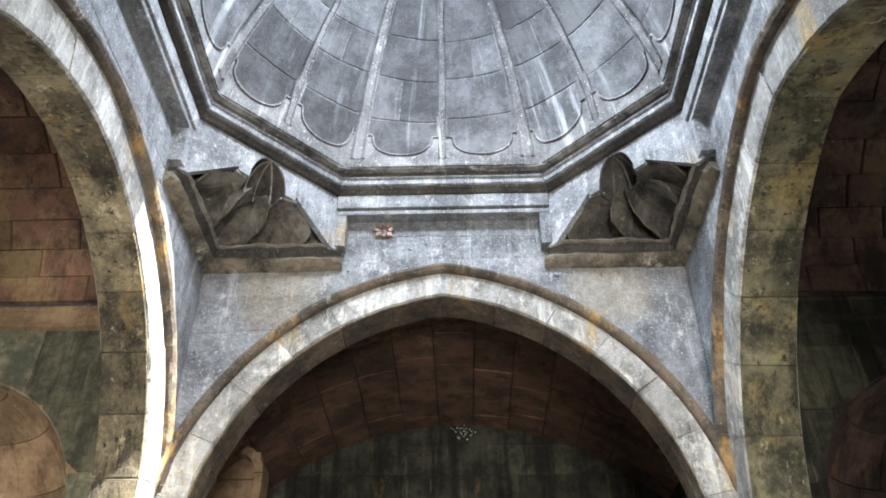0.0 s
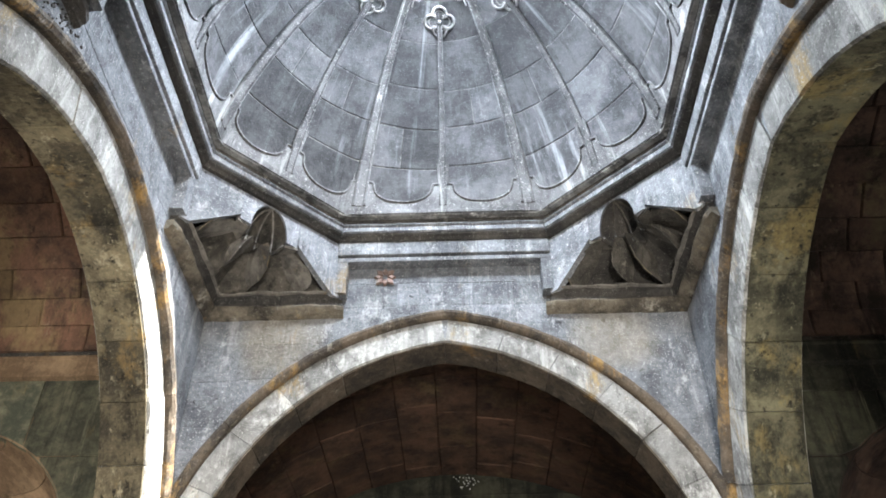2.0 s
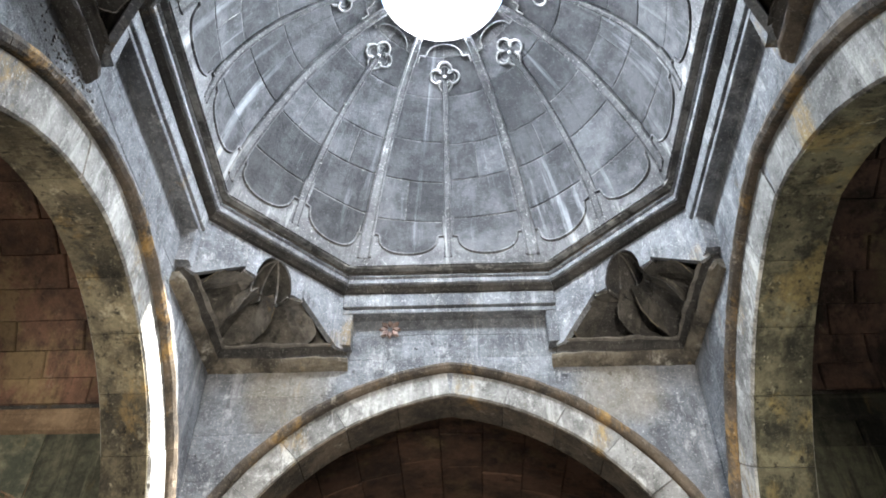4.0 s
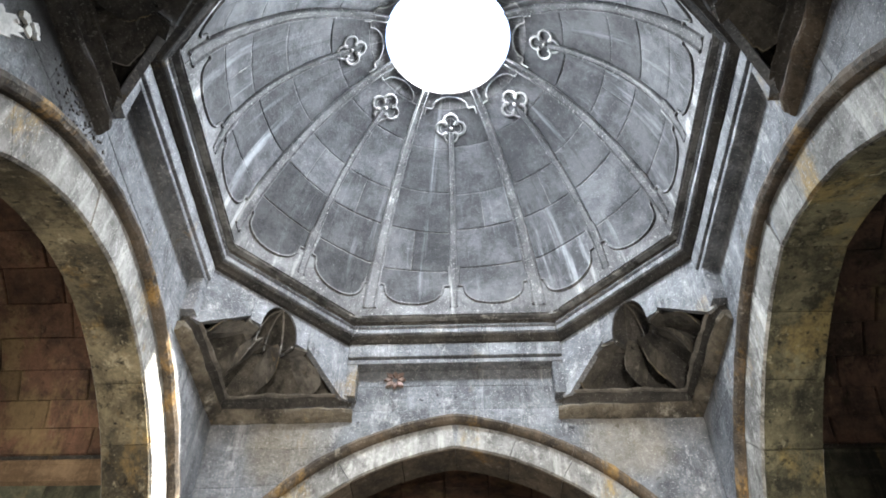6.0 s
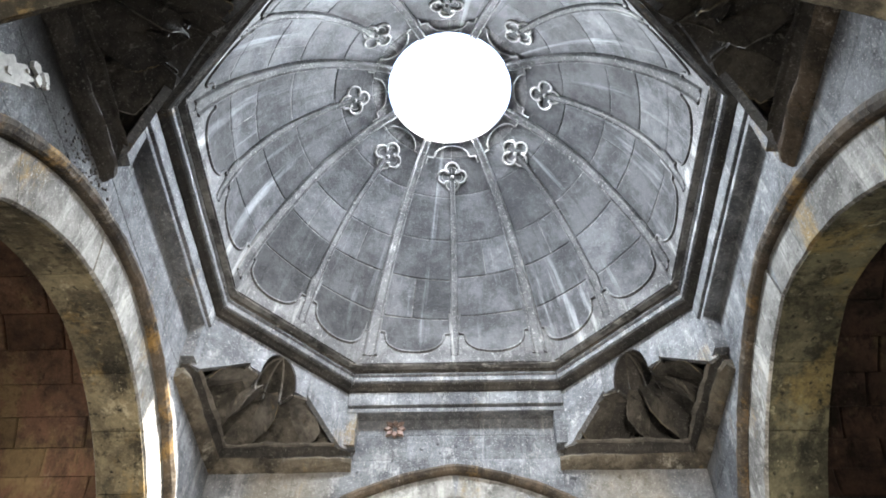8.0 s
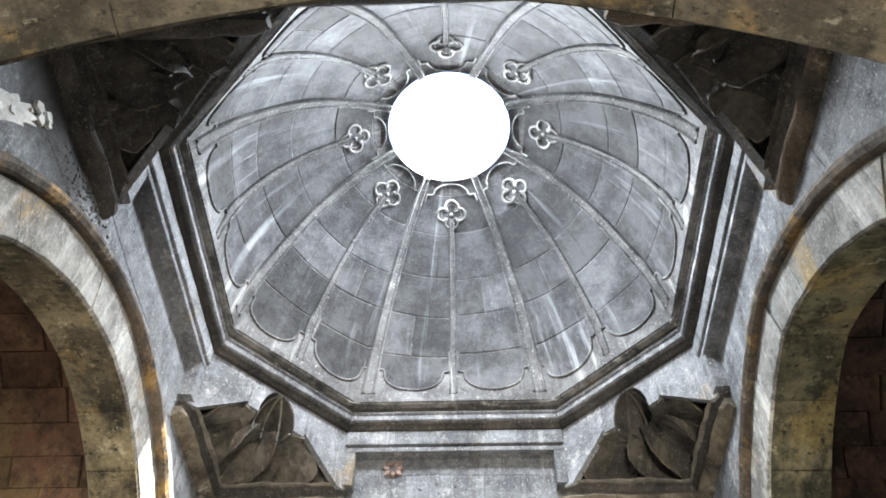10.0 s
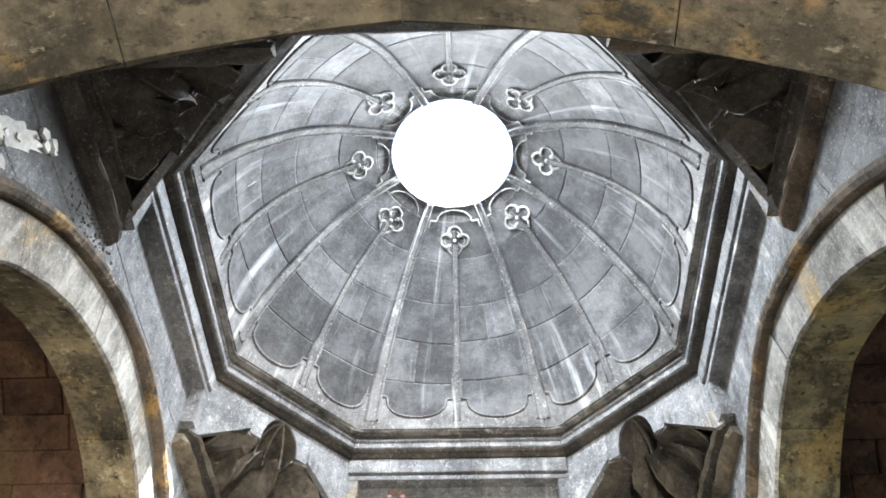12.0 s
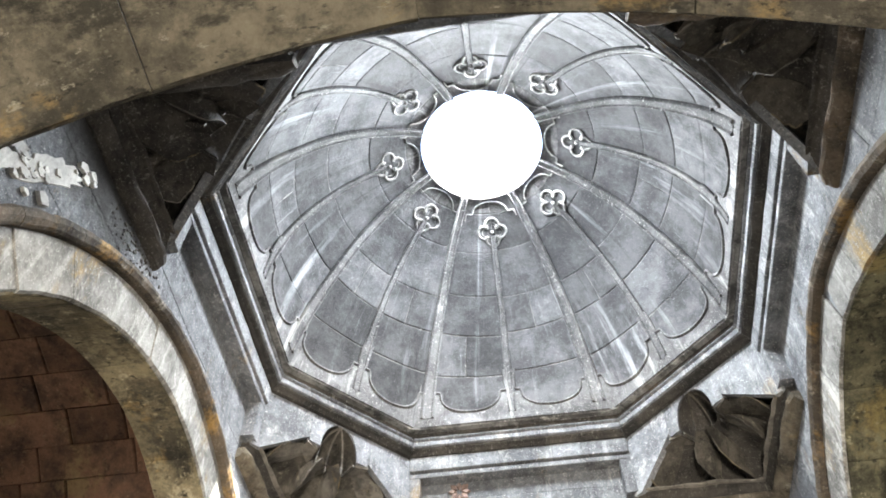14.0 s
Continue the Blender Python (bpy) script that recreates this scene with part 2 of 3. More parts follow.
def block(bm, place, u0, u1, low, high, nu=1, nv=1, gap=0.004, edge=0.012, thick=0.08, sink=0.006):
    """A stone on a curved or flat face: place(u, v, d) gives the point d behind the face; low and high are v, or functions of u."""
    lo = low if callable(low) else (lambda u: low)
    hi = high if callable(high) else (lambda u: high)
    us = [u0 + gap, u0 + gap + edge] + [u0 + (u1 - u0) * k / nu for k in range(1, nu)] + [u1 - gap - edge, u1 - gap]
    grid = []
    for i, u in enumerate(us):
        a, b = lo(u) + gap, hi(u) - gap
        e = min(edge, (b - a) * 0.3)
        vs = [a, a + e] + [a + (b - a) * k / nv for k in range(1, nv)] + [b - e, b]
        rim_u = i in (0, len(us) - 1)
        grid.append([place(u, v, sink if rim_u or j in (0, len(vs) - 1) else 0.0) for j, v in enumerate(vs)])
    m, n = len(grid), len(grid[0])
    vv = [[bm.verts.new(p) for p in row] for row in grid]
    for i in range(m - 1):
        for j in range(n - 1):
            bm.faces.new((vv[i][j], vv[i + 1][j], vv[i + 1][j + 1], vv[i][j + 1]))
    loop = [(0, j) for j in range(n)] + [(i, n - 1) for i in range(1, m)] + [(m - 1, j) for j in range(n - 2, -1, -1)] + [(i, 0) for i in range(m - 2, 0, -1)]
    back = []
    for i, j in loop:
        u = us[i]
        a, b = lo(u) + gap, hi(u) - gap
        e = min(edge, (b - a) * 0.3)
        vs = [a, a + e] + [a + (b - a) * k / nv for k in range(1, nv)] + [b - e, b]
        back.append(bm.verts.new(place(u, vs[j], thick)))
    for k in range(len(loop)):
        k2 = (k + 1) % len(loop)
        bm.faces.new((vv[loop[k][0]][loop[k][1]], vv[loop[k2][0]][loop[k2][1]], back[k2], back[k]))


def box(bm, lo, hi, bevel=0.0):
    r = bmesh.ops.create_cube(bm, size=1.0)
    for v in r["verts"]:
        v.co = Vector([a + (b - a) * (c + 0.5) for a, b, c in zip(lo, hi, v.co)])
    if bevel:
        bmesh.ops.bevel(bm, geom=list({e for v in r["verts"] for e in v.link_edges}), offset=bevel, segments=1, affect="EDGES")


# ---- the dome ----
K = 0.492
DIAG = (1 + K) / math.sqrt(2)
BASE = ZC - 0.03


def clear_runs(p, q, low, top):
    """The stretches between p and q where low stays under top."""
    us = [p + (q - p) * k / 60 for k in range(61)]
    runs, start = [], None
    for u in us + [None]:
        ok = u is not None and low(u) < top
        if ok and start is None:
            start = u
        if not ok and start is not None:
            if last - start > 0.05:
                runs.append((start, last))
            start = None
        last = u
    return runs


def octagon(az):
    """Distance from the axis to the octagon's side in that direction, the half width being 1."""
    a = math.radians(az)
    c, s = abs(math.cos(a)), abs(math.sin(a))
    return min(1 / max(c, s, 1e-6), DIAG * math.sqrt(2) / (c + s))


def dome_at(az, el, d=0.0):
    """The dome's inner face: octagonal at its foot, round higher up; d is the depth behind the face."""
    b = max(0.0, 1 - max(el, 0) / 30.0) ** 1.3
    flat = (A * (1 + (octagon(az) - 1) * b) + d) * math.cos(math.radians(el))
    a = math.radians(az)
    return Vector((flat * math.sin(a), flat * math.cos(a), BASE + (A + d) * math.sin(math.radians(el))))


dome = thing("dome", "domed stone vault with ribs and petal-shaped panels round an open eye", "dome")
EYE_EL = 71.8
bm = bmesh.new()
loops = []
N_AZ = 160
for el, d in [(-1, 0.0195), (4, 0.0195), (10, 0.0195), (14, 0.0195), (18, 0.0195), (22, 0.0195), (26, 0.0195), (30, 0.0195), (34, 0.0195), (38, 0.0195), (43, 0.0195), (47, 0.0195), (52, 0.0195), (57, 0.0195), (61, 0.0195), (65, 0.0195), (68, 0.0195), (EYE_EL, 0.0195)]:
    loops.append([dome_at(360 * k / N_AZ, el, d) for k in range(N_AZ)])
for el in (EYE_EL, 60, 45, 30, 15, 0, -1):
    loops.append([dome_at(360 * k / N_AZ, el, 0.34) for k in range(N_AZ)])
rings(bm, loops, True, True)
part("mortar_bed", bm, MORTAR, dome, "pale lime mortar between the stones")

RIBS = []
for q in range(4):
    RIBS += [q * 90 + 0.0, q * 90 + 23.5, q * 90 + 45.0, q * 90 + 66.5]
RIBS.append(360.0)
COURSES = [15.6, 28.6, 40.8, 56.0, 67.0]


def rib_half(el, main):
    """Half width of a rib, in degrees round the axis."""
    wide = (0.062 if main else 0.042) - (0.020 if main else 0.014) * max(0.0, el) / 60
    return math.degrees(wide / (A * math.cos(math.radians(min(el, 75)))))


# foot stones below the petals, petal stones course by course
for i in range(16):
    a0, a1 = RIBS[i], RIBS[i + 1]
    main0 = i % 2 == 1
    mid, half = (a0 + a1) / 2, (a1 - a0) / 2

    def arc(az, m=mid, h=half):
        x = max(-1.0, min(1.0, (az - m) / (h * 0.72)))
        return 8.6 - 5.2 * math.sqrt(1 - x * x) if abs(az - m) < h * 0.72 else 9.4

    bm = bmesh.new()
    block(bm, lambda u, v, d: dome_at(u, v, d), a0, a1, -0.6, arc, 24, 1, 0.05, 0.25, 0.06, 0.003)
    part("foot_stone", bm, RIB, dome)
    tops = [el + (random.uniform(-1.3, 1.3) if el < 66 else 0.0) for el in COURSES]
    lows = [arc] + tops[:-1]
    for c, hi in enumerate(tops):
        w0 = rib_half(hi if c else 10, main0)
        w1 = rib_half(hi if c else 10, not main0)
        p, q = a0 + (w0 * 0.8 if main0 or c < 4 else 0), a1 - (w1 * 0.8 if not main0 or c < 4 else 0)
        # some courses are of two stones, set a little apart in depth
        cut = [p, p + (q - p) * random.uniform(0.35, 0.65), q] if 0 < c < 3 and random.random() < 0.35 else [p, q]
        for x0, x1 in zip(cut, cut[1:]):
            proud = random.uniform(0.001, 0.007)
            bm = bmesh.new()
            block(bm, lambda u, v, d: dome_at(u, v, d + 0.016 - proud), x0, x1, lows[c], hi, 20 if c == 0 else 6, 5, 0.13 if c < 3 else 0.05, 0.3, 0.06, 0.003)
            part("panel_stone", bm, DOME, dome)
    # ring stones round the eye
    bm = bmesh.new()
    block(bm, lambda u, v, d: dome_at(u, v, d + 0.016), a0, a1, 67.0, EYE_EL, 4, 2, 0.06, 0.2, 0.06, 0.003)
    part("ring_stone", bm, RIB, dome)
    # raised bead round the foot of the petal
    path = [(a0 + half * 0.13, 17.0), (a0 + half * 0.11, 10.6), (a0 + half * 0.13, 10.0), (a0 + half * 0.25, 9.9), (a0 + half * 0.27, 9.4)]
    path += [(mid + half * 0.72 * math.cos(math.pi * (1 - k / 16)), 8.6 - 5.2 * math.sin(math.pi * k / 16)) for k in range(17)]
    path += [(a1 - half * 0.27, 9.4), (a1 - half * 0.25, 9.9), (a1 - half * 0.13, 10.0), (a1 - half * 0.11, 10.6), (a1 - half * 0.13, 17.0)]
    bm = bmesh.new()
    tube(bm, [dome_at(u, v, -0.004) for u, v in path], 0.0135)
    part("petal_bead", bm, RIB, dome)
    # rib at the start of the petal
    top = 71.5 if main0 else 60.0
    els = [2.0 + (top - 2.0) * k / 16 for k in range(17)]
    bm = bmesh.new()
    loops = []
    for el in els:
        w = rib_half(el, main0)
        tall = 1.0 if main0 else 0.7
        loops.append([dome_at(a0 + f * w, el, d * (tall if d < 0 else 1)) for f, d in ((-1, 0.03), (-1, -0.006), (-0.88, -0.024), (-0.66, -0.028), (-0.5, -0.012), (-0.34, -0.010), (0.34, -0.010), (0.5, -0.012), (0.66, -0.028), (0.88, -0.024), (1, -0.006), (1, 0.03))])
    rings(bm, loops)
    part("rib", bm, RIBS_DARK, dome, "lime-streaked stone rib")

# round-headed frames and four-lobed rosettes below the eye
for q in range(8):
    az = q * 45.0
    span = 20.0
    path = [(az - span + 0.8, 64.5), (az - span + 1.0, 66.6), (az - span + 5.5, 66.8)]
    path += [(az + (span - 6) * math.cos(math.pi * (1 - k / 12)), 67.3 + 3.6 * math.sin(math.pi * k / 12)) for k in range(13)]
    path += [(az + span - 5.5, 66.8), (az + span - 1.0, 66.6), (az + span - 0.8, 64.5)]
    bm = bmesh.new()
    tube(bm, [dome_at(u, v, 0.008) for u, v in path], 0.009)
    part("arched_frame", bm, CARVED, dome)
    c = dome_at(az, 61.2, 0.008)
    out = (Vector((0, 0, BASE)) - c).normalized()
    side = out.cross(Vector((0, 0, 1))).normalized()
    rise = side.cross(out)
    pts = []
    for k in range(4):
        for j in range(14):
            a = math.tau * k / 4 + radians(-128 + 256 * j / 13)
            m = 0.081 * Vector((math.cos(math.tau * k / 4), math.sin(math.tau * k / 4)))
            p = m + 0.066 * Vector((math.cos(a), math.sin(a)))
            pts.append(c + p.x * side + p.y * rise)
    bm = bmesh.new()
    tube(bm, pts, 0.0145, 7, True)
    tube(bm, [c + 0.72 * (p - c) + out * -0.006 for p in pts], 0.007, 5, True)
    tube(bm, [c - rise * 0.16, c - rise * 0.215], 0.012, 6)
    ros = part("rosette", bm, CARVED, dome, "carved four-lobed stone rosette")
    bm = bmesh.new()
    bmesh.ops.create_icosphere(bm, subdivisions=2, radius=0.02, matrix=Matrix.Translation(c + out * 0.008))
    part("boss", bm, CARVED, ros)


# ---- octagonal cornice ----
def oct_corner(k, off, z):
    """Corner k (0 to 7, clockwise from the far right one) of the octagon widened by off."""
    card, diag = 1 + off, DIAG + off
    s = diag * math.sqrt(2) - card
    x, y = [(s, card), (card, s), (card, -s), (s, -card), (-s, -card), (-card, -s), (-card, s), (-s, card)][k % 8]
    return Vector((x * A, y * A, ZC + z))


cornice = thing("cornice", "octagonal moulded stone cornice under the dome", "cornice")
UPPER = [(0.20, 0.03), (0.012, 0.02), (0.0, 0.008), (0.0, -0.028), (0.010, -0.034), (0.034, -0.045), (0.044, -0.075), (0.040, -0.115), (0.022, -0.138), (0.018, -0.145), (0.20, -0.145)]
MIDDLE = [(0.20, -0.149), (0.020, -0.149), (0.018, -0.158), (0.024, -0.168), (0.030, -0.172), (0.030, -0.222), (0.036, -0.232), (0.20, -0.232)]
LOWER = [(0.20, -0.236), (0.040, -0.236), (0.044, -0.25), (0.058, -0.262), (0.068, -0.285), (0.2, -0.285)]
BAND = [(0.20, -0.289), (0.075, -0.289), (0.073, -0.295), (0.073, -0.440), (0.076, -0.446), (0.20, -0.446)]
for k in range(8):
    # Cavetto: its underside shadow is put into the colour; the roll is near-black too.
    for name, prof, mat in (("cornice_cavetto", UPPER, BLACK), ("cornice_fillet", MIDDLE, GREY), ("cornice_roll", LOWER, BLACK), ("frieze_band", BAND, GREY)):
        if name == "frieze_band" and k % 2 == 1:
            continue
        n_st = 1 if name != "frieze_band" else 3
        for j in range(n_st):
            bm = bmesh.new()
            ends = []
            for i in range(15):
                f = (j + 0.002 + 0.996 * i / 14) / n_st
                ends.append([worn(oct_corner(k + 7, o, z).lerp(oct_corner(k, o, z), f), 0.004 if o < 0.19 and 0 < i < 14 else 0.0) for o, z in prof])
            rings(bm, ends)
            part(name, bm, mat, cornice)
    bm = bmesh.new()
    rings(bm, [[oct_corner(k + j, o, z) for o, z in ((-0.001, 0.006), (-0.001, -0.026), (0.02, -0.026), (0.02, 0.006))] for j in (7, 8)])
    part("cornice_lip", bm, RIB, cornice)


# ---- walls of the bay, with their pointed arches ----
ARCHES = {  # middle, e, springing, radius, thickness, the wall's ends
    "far": (0.0, 0.33, 3.21, 2.324, 0.34, -W, W),
    "left": (-0.12, 0.055, 3.28, 2.08, 0.36, NEAR, W),
    "right": (-0.138, 0.361, 2.993, 2.482, 0.42, NEAR, W),
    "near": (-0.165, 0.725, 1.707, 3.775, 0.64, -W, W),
}


def on_wall(side):
    """place(u, z, d) on a wall: u runs along it, d goes into it."""
    return {"far": lambda u, z, d: Vector((u, W + d, z)), "left": lambda u, z, d: Vector((-W - d, u, z)),
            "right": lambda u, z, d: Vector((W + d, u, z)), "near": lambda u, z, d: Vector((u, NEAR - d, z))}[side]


def arch_z(a, u, grow=0.0):
    c, e, z0, r = a[:4]
    x = abs(u - c) + e
    return z0 + math.sqrt(max(0.0, (r + grow) ** 2 - x * x)) if x < r + grow else 0.0


TOP = ZC + 0.30
HOODS = {"far": (0.232, 0.318), "left": (0.31, 0.41), "right": (0.325, 0.43), "near": (0.30, 0.398)}  # where the hood begins and ends over the opening
for side in ("far", "left", "right", "near"):
    a = ARCHES[side]
    place = on_wall(side)
    wall = thing("wall_" + side, "grey basalt wall with a moulded pointed arch, streaked with lime", "wall")
    # core of the wall, with the opening through it
    c, e, z0, r, thick, u0, u1 = a
    h0, h1 = HOODS[side]
    us = sorted({u0 - 0.45, u1 + 0.45, *[u0 - 0.45 + (u1 - u0 + 0.9) * k / 80 for k in range(81)], c - r + e, c + r - e})
    bm = bmesh.new()
    g = 0.02
    fr = 0.012
    for p, q in zip(us, us[1:]):
        zp, zq = arch_z(a, p, g), arch_z(a, q, g)
        m = (p + q) / 2
        inside = abs(m - c) + e < r + g
        zp, zq = (max(zp, z0) if inside else 0.0), (max(zq, z0) if inside else 0.0)
        lo = [place(p, zp, fr), place(q, zq, fr), place(q, zq, thick), place(p, zp, thick)]
        hi = [place(p, TOP, fr), place(q, TOP, fr), place(q, TOP, thick), place(p, TOP, thick)]
        rings(bm, [lo, hi])
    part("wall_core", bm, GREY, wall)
    # voussoirs and hood stones
    top_in = math.acos(e / r)
    n_v = 4 if side == "near" else 7
    for s in (1, -1):
        for k in range(n_v):
            t0 = (-0.35 if k == 0 else top_in * k / n_v)
            t1 = top_in * (k + 1) / n_v
            bm = bmesh.new()
            loops = []
            proud = random.uniform(-0.006, 0.006)
            for j in range(15):
                t = t0 + 0.0012 + (t1 - t0 - (0.0024 if k < n_v - 1 else 0.0012)) * j / 14
                ring = []
                for rad, d in ((0.0, thick + 0.004), (0.0, 0.012), (0.012, -0.004), (h0 - 0.005, -0.004), (h0, 0.05), (h0, thick + 0.004)):
                    rr = r + rad + proud
                    q3 = place(c + s * (-e + rr * math.cos(t)), z0 + rr * math.sin(t), d + proud)
                    ring.append(worn(q3, 0.006) if d < 0.02 and rad < 0.1 else q3)
                loops.append(ring)
            rings(bm, loops)
            part("voussoir", bm, OCHRE_LYING if side == "near" else VOUS, wall)
            # soffit facing, browner than the voussoir's face; the far one has its shade painted in
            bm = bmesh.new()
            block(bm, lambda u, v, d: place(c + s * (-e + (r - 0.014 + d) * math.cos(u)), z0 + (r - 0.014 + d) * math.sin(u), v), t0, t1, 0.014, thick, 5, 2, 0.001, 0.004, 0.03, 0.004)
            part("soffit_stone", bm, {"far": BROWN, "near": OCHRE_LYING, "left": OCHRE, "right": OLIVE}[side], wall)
        n_h = 7
        for k in range(n_h):
            top_h = math.acos(e / (r + (h0 + h1) / 2))
            bm = bmesh.new()
            loops = []
            for j in range(13):
                t = top_h * (k + j / 12) / n_h + (0.0008 if j == 0 else -0.0008 if j == 12 and k < n_h - 1 else 0)
                ring = []
                for rad, d in ((0.0, 0.01), (0.02, -0.035), (0.15, -0.055), (0.46, -0.072), (0.77, -0.066), (0.97, -0.04), (1.0, 0.01)):
                    rr = r + h0 + (h1 - h0) * rad
                    ring.append(worn(place(c + s * (-e + rr * math.cos(t)), z0 + rr * math.sin(t), d), 0.008 if d < 0 else 0.0))
                loops.append(ring)
            rings(bm, loops)
            part("hood_stone", bm, BROWN, wall)
    if side == "near":
        continue
    # facing stones of the spandrels
    rows = [2.0, 2.5, 2.95, 3.4, 3.85, 4.3, 4.72, 5.15, 5.52, 5.9, 6.16, 6.42]
    for row, (z_lo, z_hi) in enumerate(zip(rows, rows[1:])):
        joints = [u0]
        while joints[-1] < u1 - 0.35:
            joints.append(joints[-1] + random.uniform(0.5, 1.15))
        joints[-1] = u1
        for p, q in zip(joints, joints[1:]):
            low = lambda u, z_lo=z_lo: max(z_lo + 0.03 * noise.noise(Vector((u * 1.7, z_lo * 5, len(side)))), arch_z(a, u, (h0 + h1) / 2))
            high = lambda u, z_hi=z_hi: z_hi + (0.03 * noise.noise(Vector((u * 1.7, z_hi * 5, len(side)))) if z_hi < 6.4 else 0.0)
            for x0, x1 in clear_runs(p, q, low, z_hi - 0.05):
                bm = bmesh.new()
                proud = random.uniform(-0.001, 0.003)
                block(bm, lambda u, v, d: place(u, v, d - proud), x0, x1, low, high, 10, 1, 0.001, 0.008, 0.02, 0.002)
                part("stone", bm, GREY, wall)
    # frame of the sunk panel under the frieze
    for s in (1, -1):
        bm = bmesh.new()
        rings(bm, [[place(s * o, z, d) for o, d in ((0.895, 0.01), (0.90, -0.105), (0.905, -0.112), (1.02, -0.118), (1.10, 0.01))] for z in (ZC - 0.868, ZC - 0.515)])
        part("jamb", bm, GREY, wall)
    bm = bmesh.new()
    rings(bm, [[place(u, ZC + z, d) for z, d in ((-0.462, 0.01), (-0.462, -0.112), (-0.468, -0.118), (-0.508, -0.118), (-0.514, -0.112), (-0.514, 0.01))] for u in (-1.06, 1.06)])
    part("lintel", bm, GREY, wall)


# ---- squinches across the corners ----
def corner(u, d, z):
    """u along the diagonal face of the far left corner, d from that face towards the corner."""
    s = math.sqrt(0.5)
    m = 1.61 * A / 2
    return Vector((-m + s * u - s * d, m + s * u + s * d, ZC + z))


def niche_low(u):
    x = abs(u)
    if x >= 0.72:
        return -0.90
    if x > 0.30:
        return -0.90 + (0.72 - x) / 0.42 * 0.34
    if x > 0.185:
        return -0.60
    return -0.60 + 0.305 * math.sqrt(max(0.0, 1 - (x / 0.185) ** 2)) ** 0.9


def hollow(s, t, off=0.0):
    """The hollow of the squinch: s from wall to wall, t from the ledge to the foot of the shell, off deeper."""
    f = (1 - max(0.0, t) ** 2.6) ** 0.8
    u = s * (0.16 + 0.74 * f)
    deep = 0.46 + 0.26 * max(0.0, 1 - t / 0.22)
    d = 0.05 + max(0.0, deep * (1 - abs(s))) * f + off * (1 - 0.75 * abs(s) ** 3)
    return corner(u, max(0.014, min(d, 0.90 - abs(u))), -0.885 + 0.315 * t)



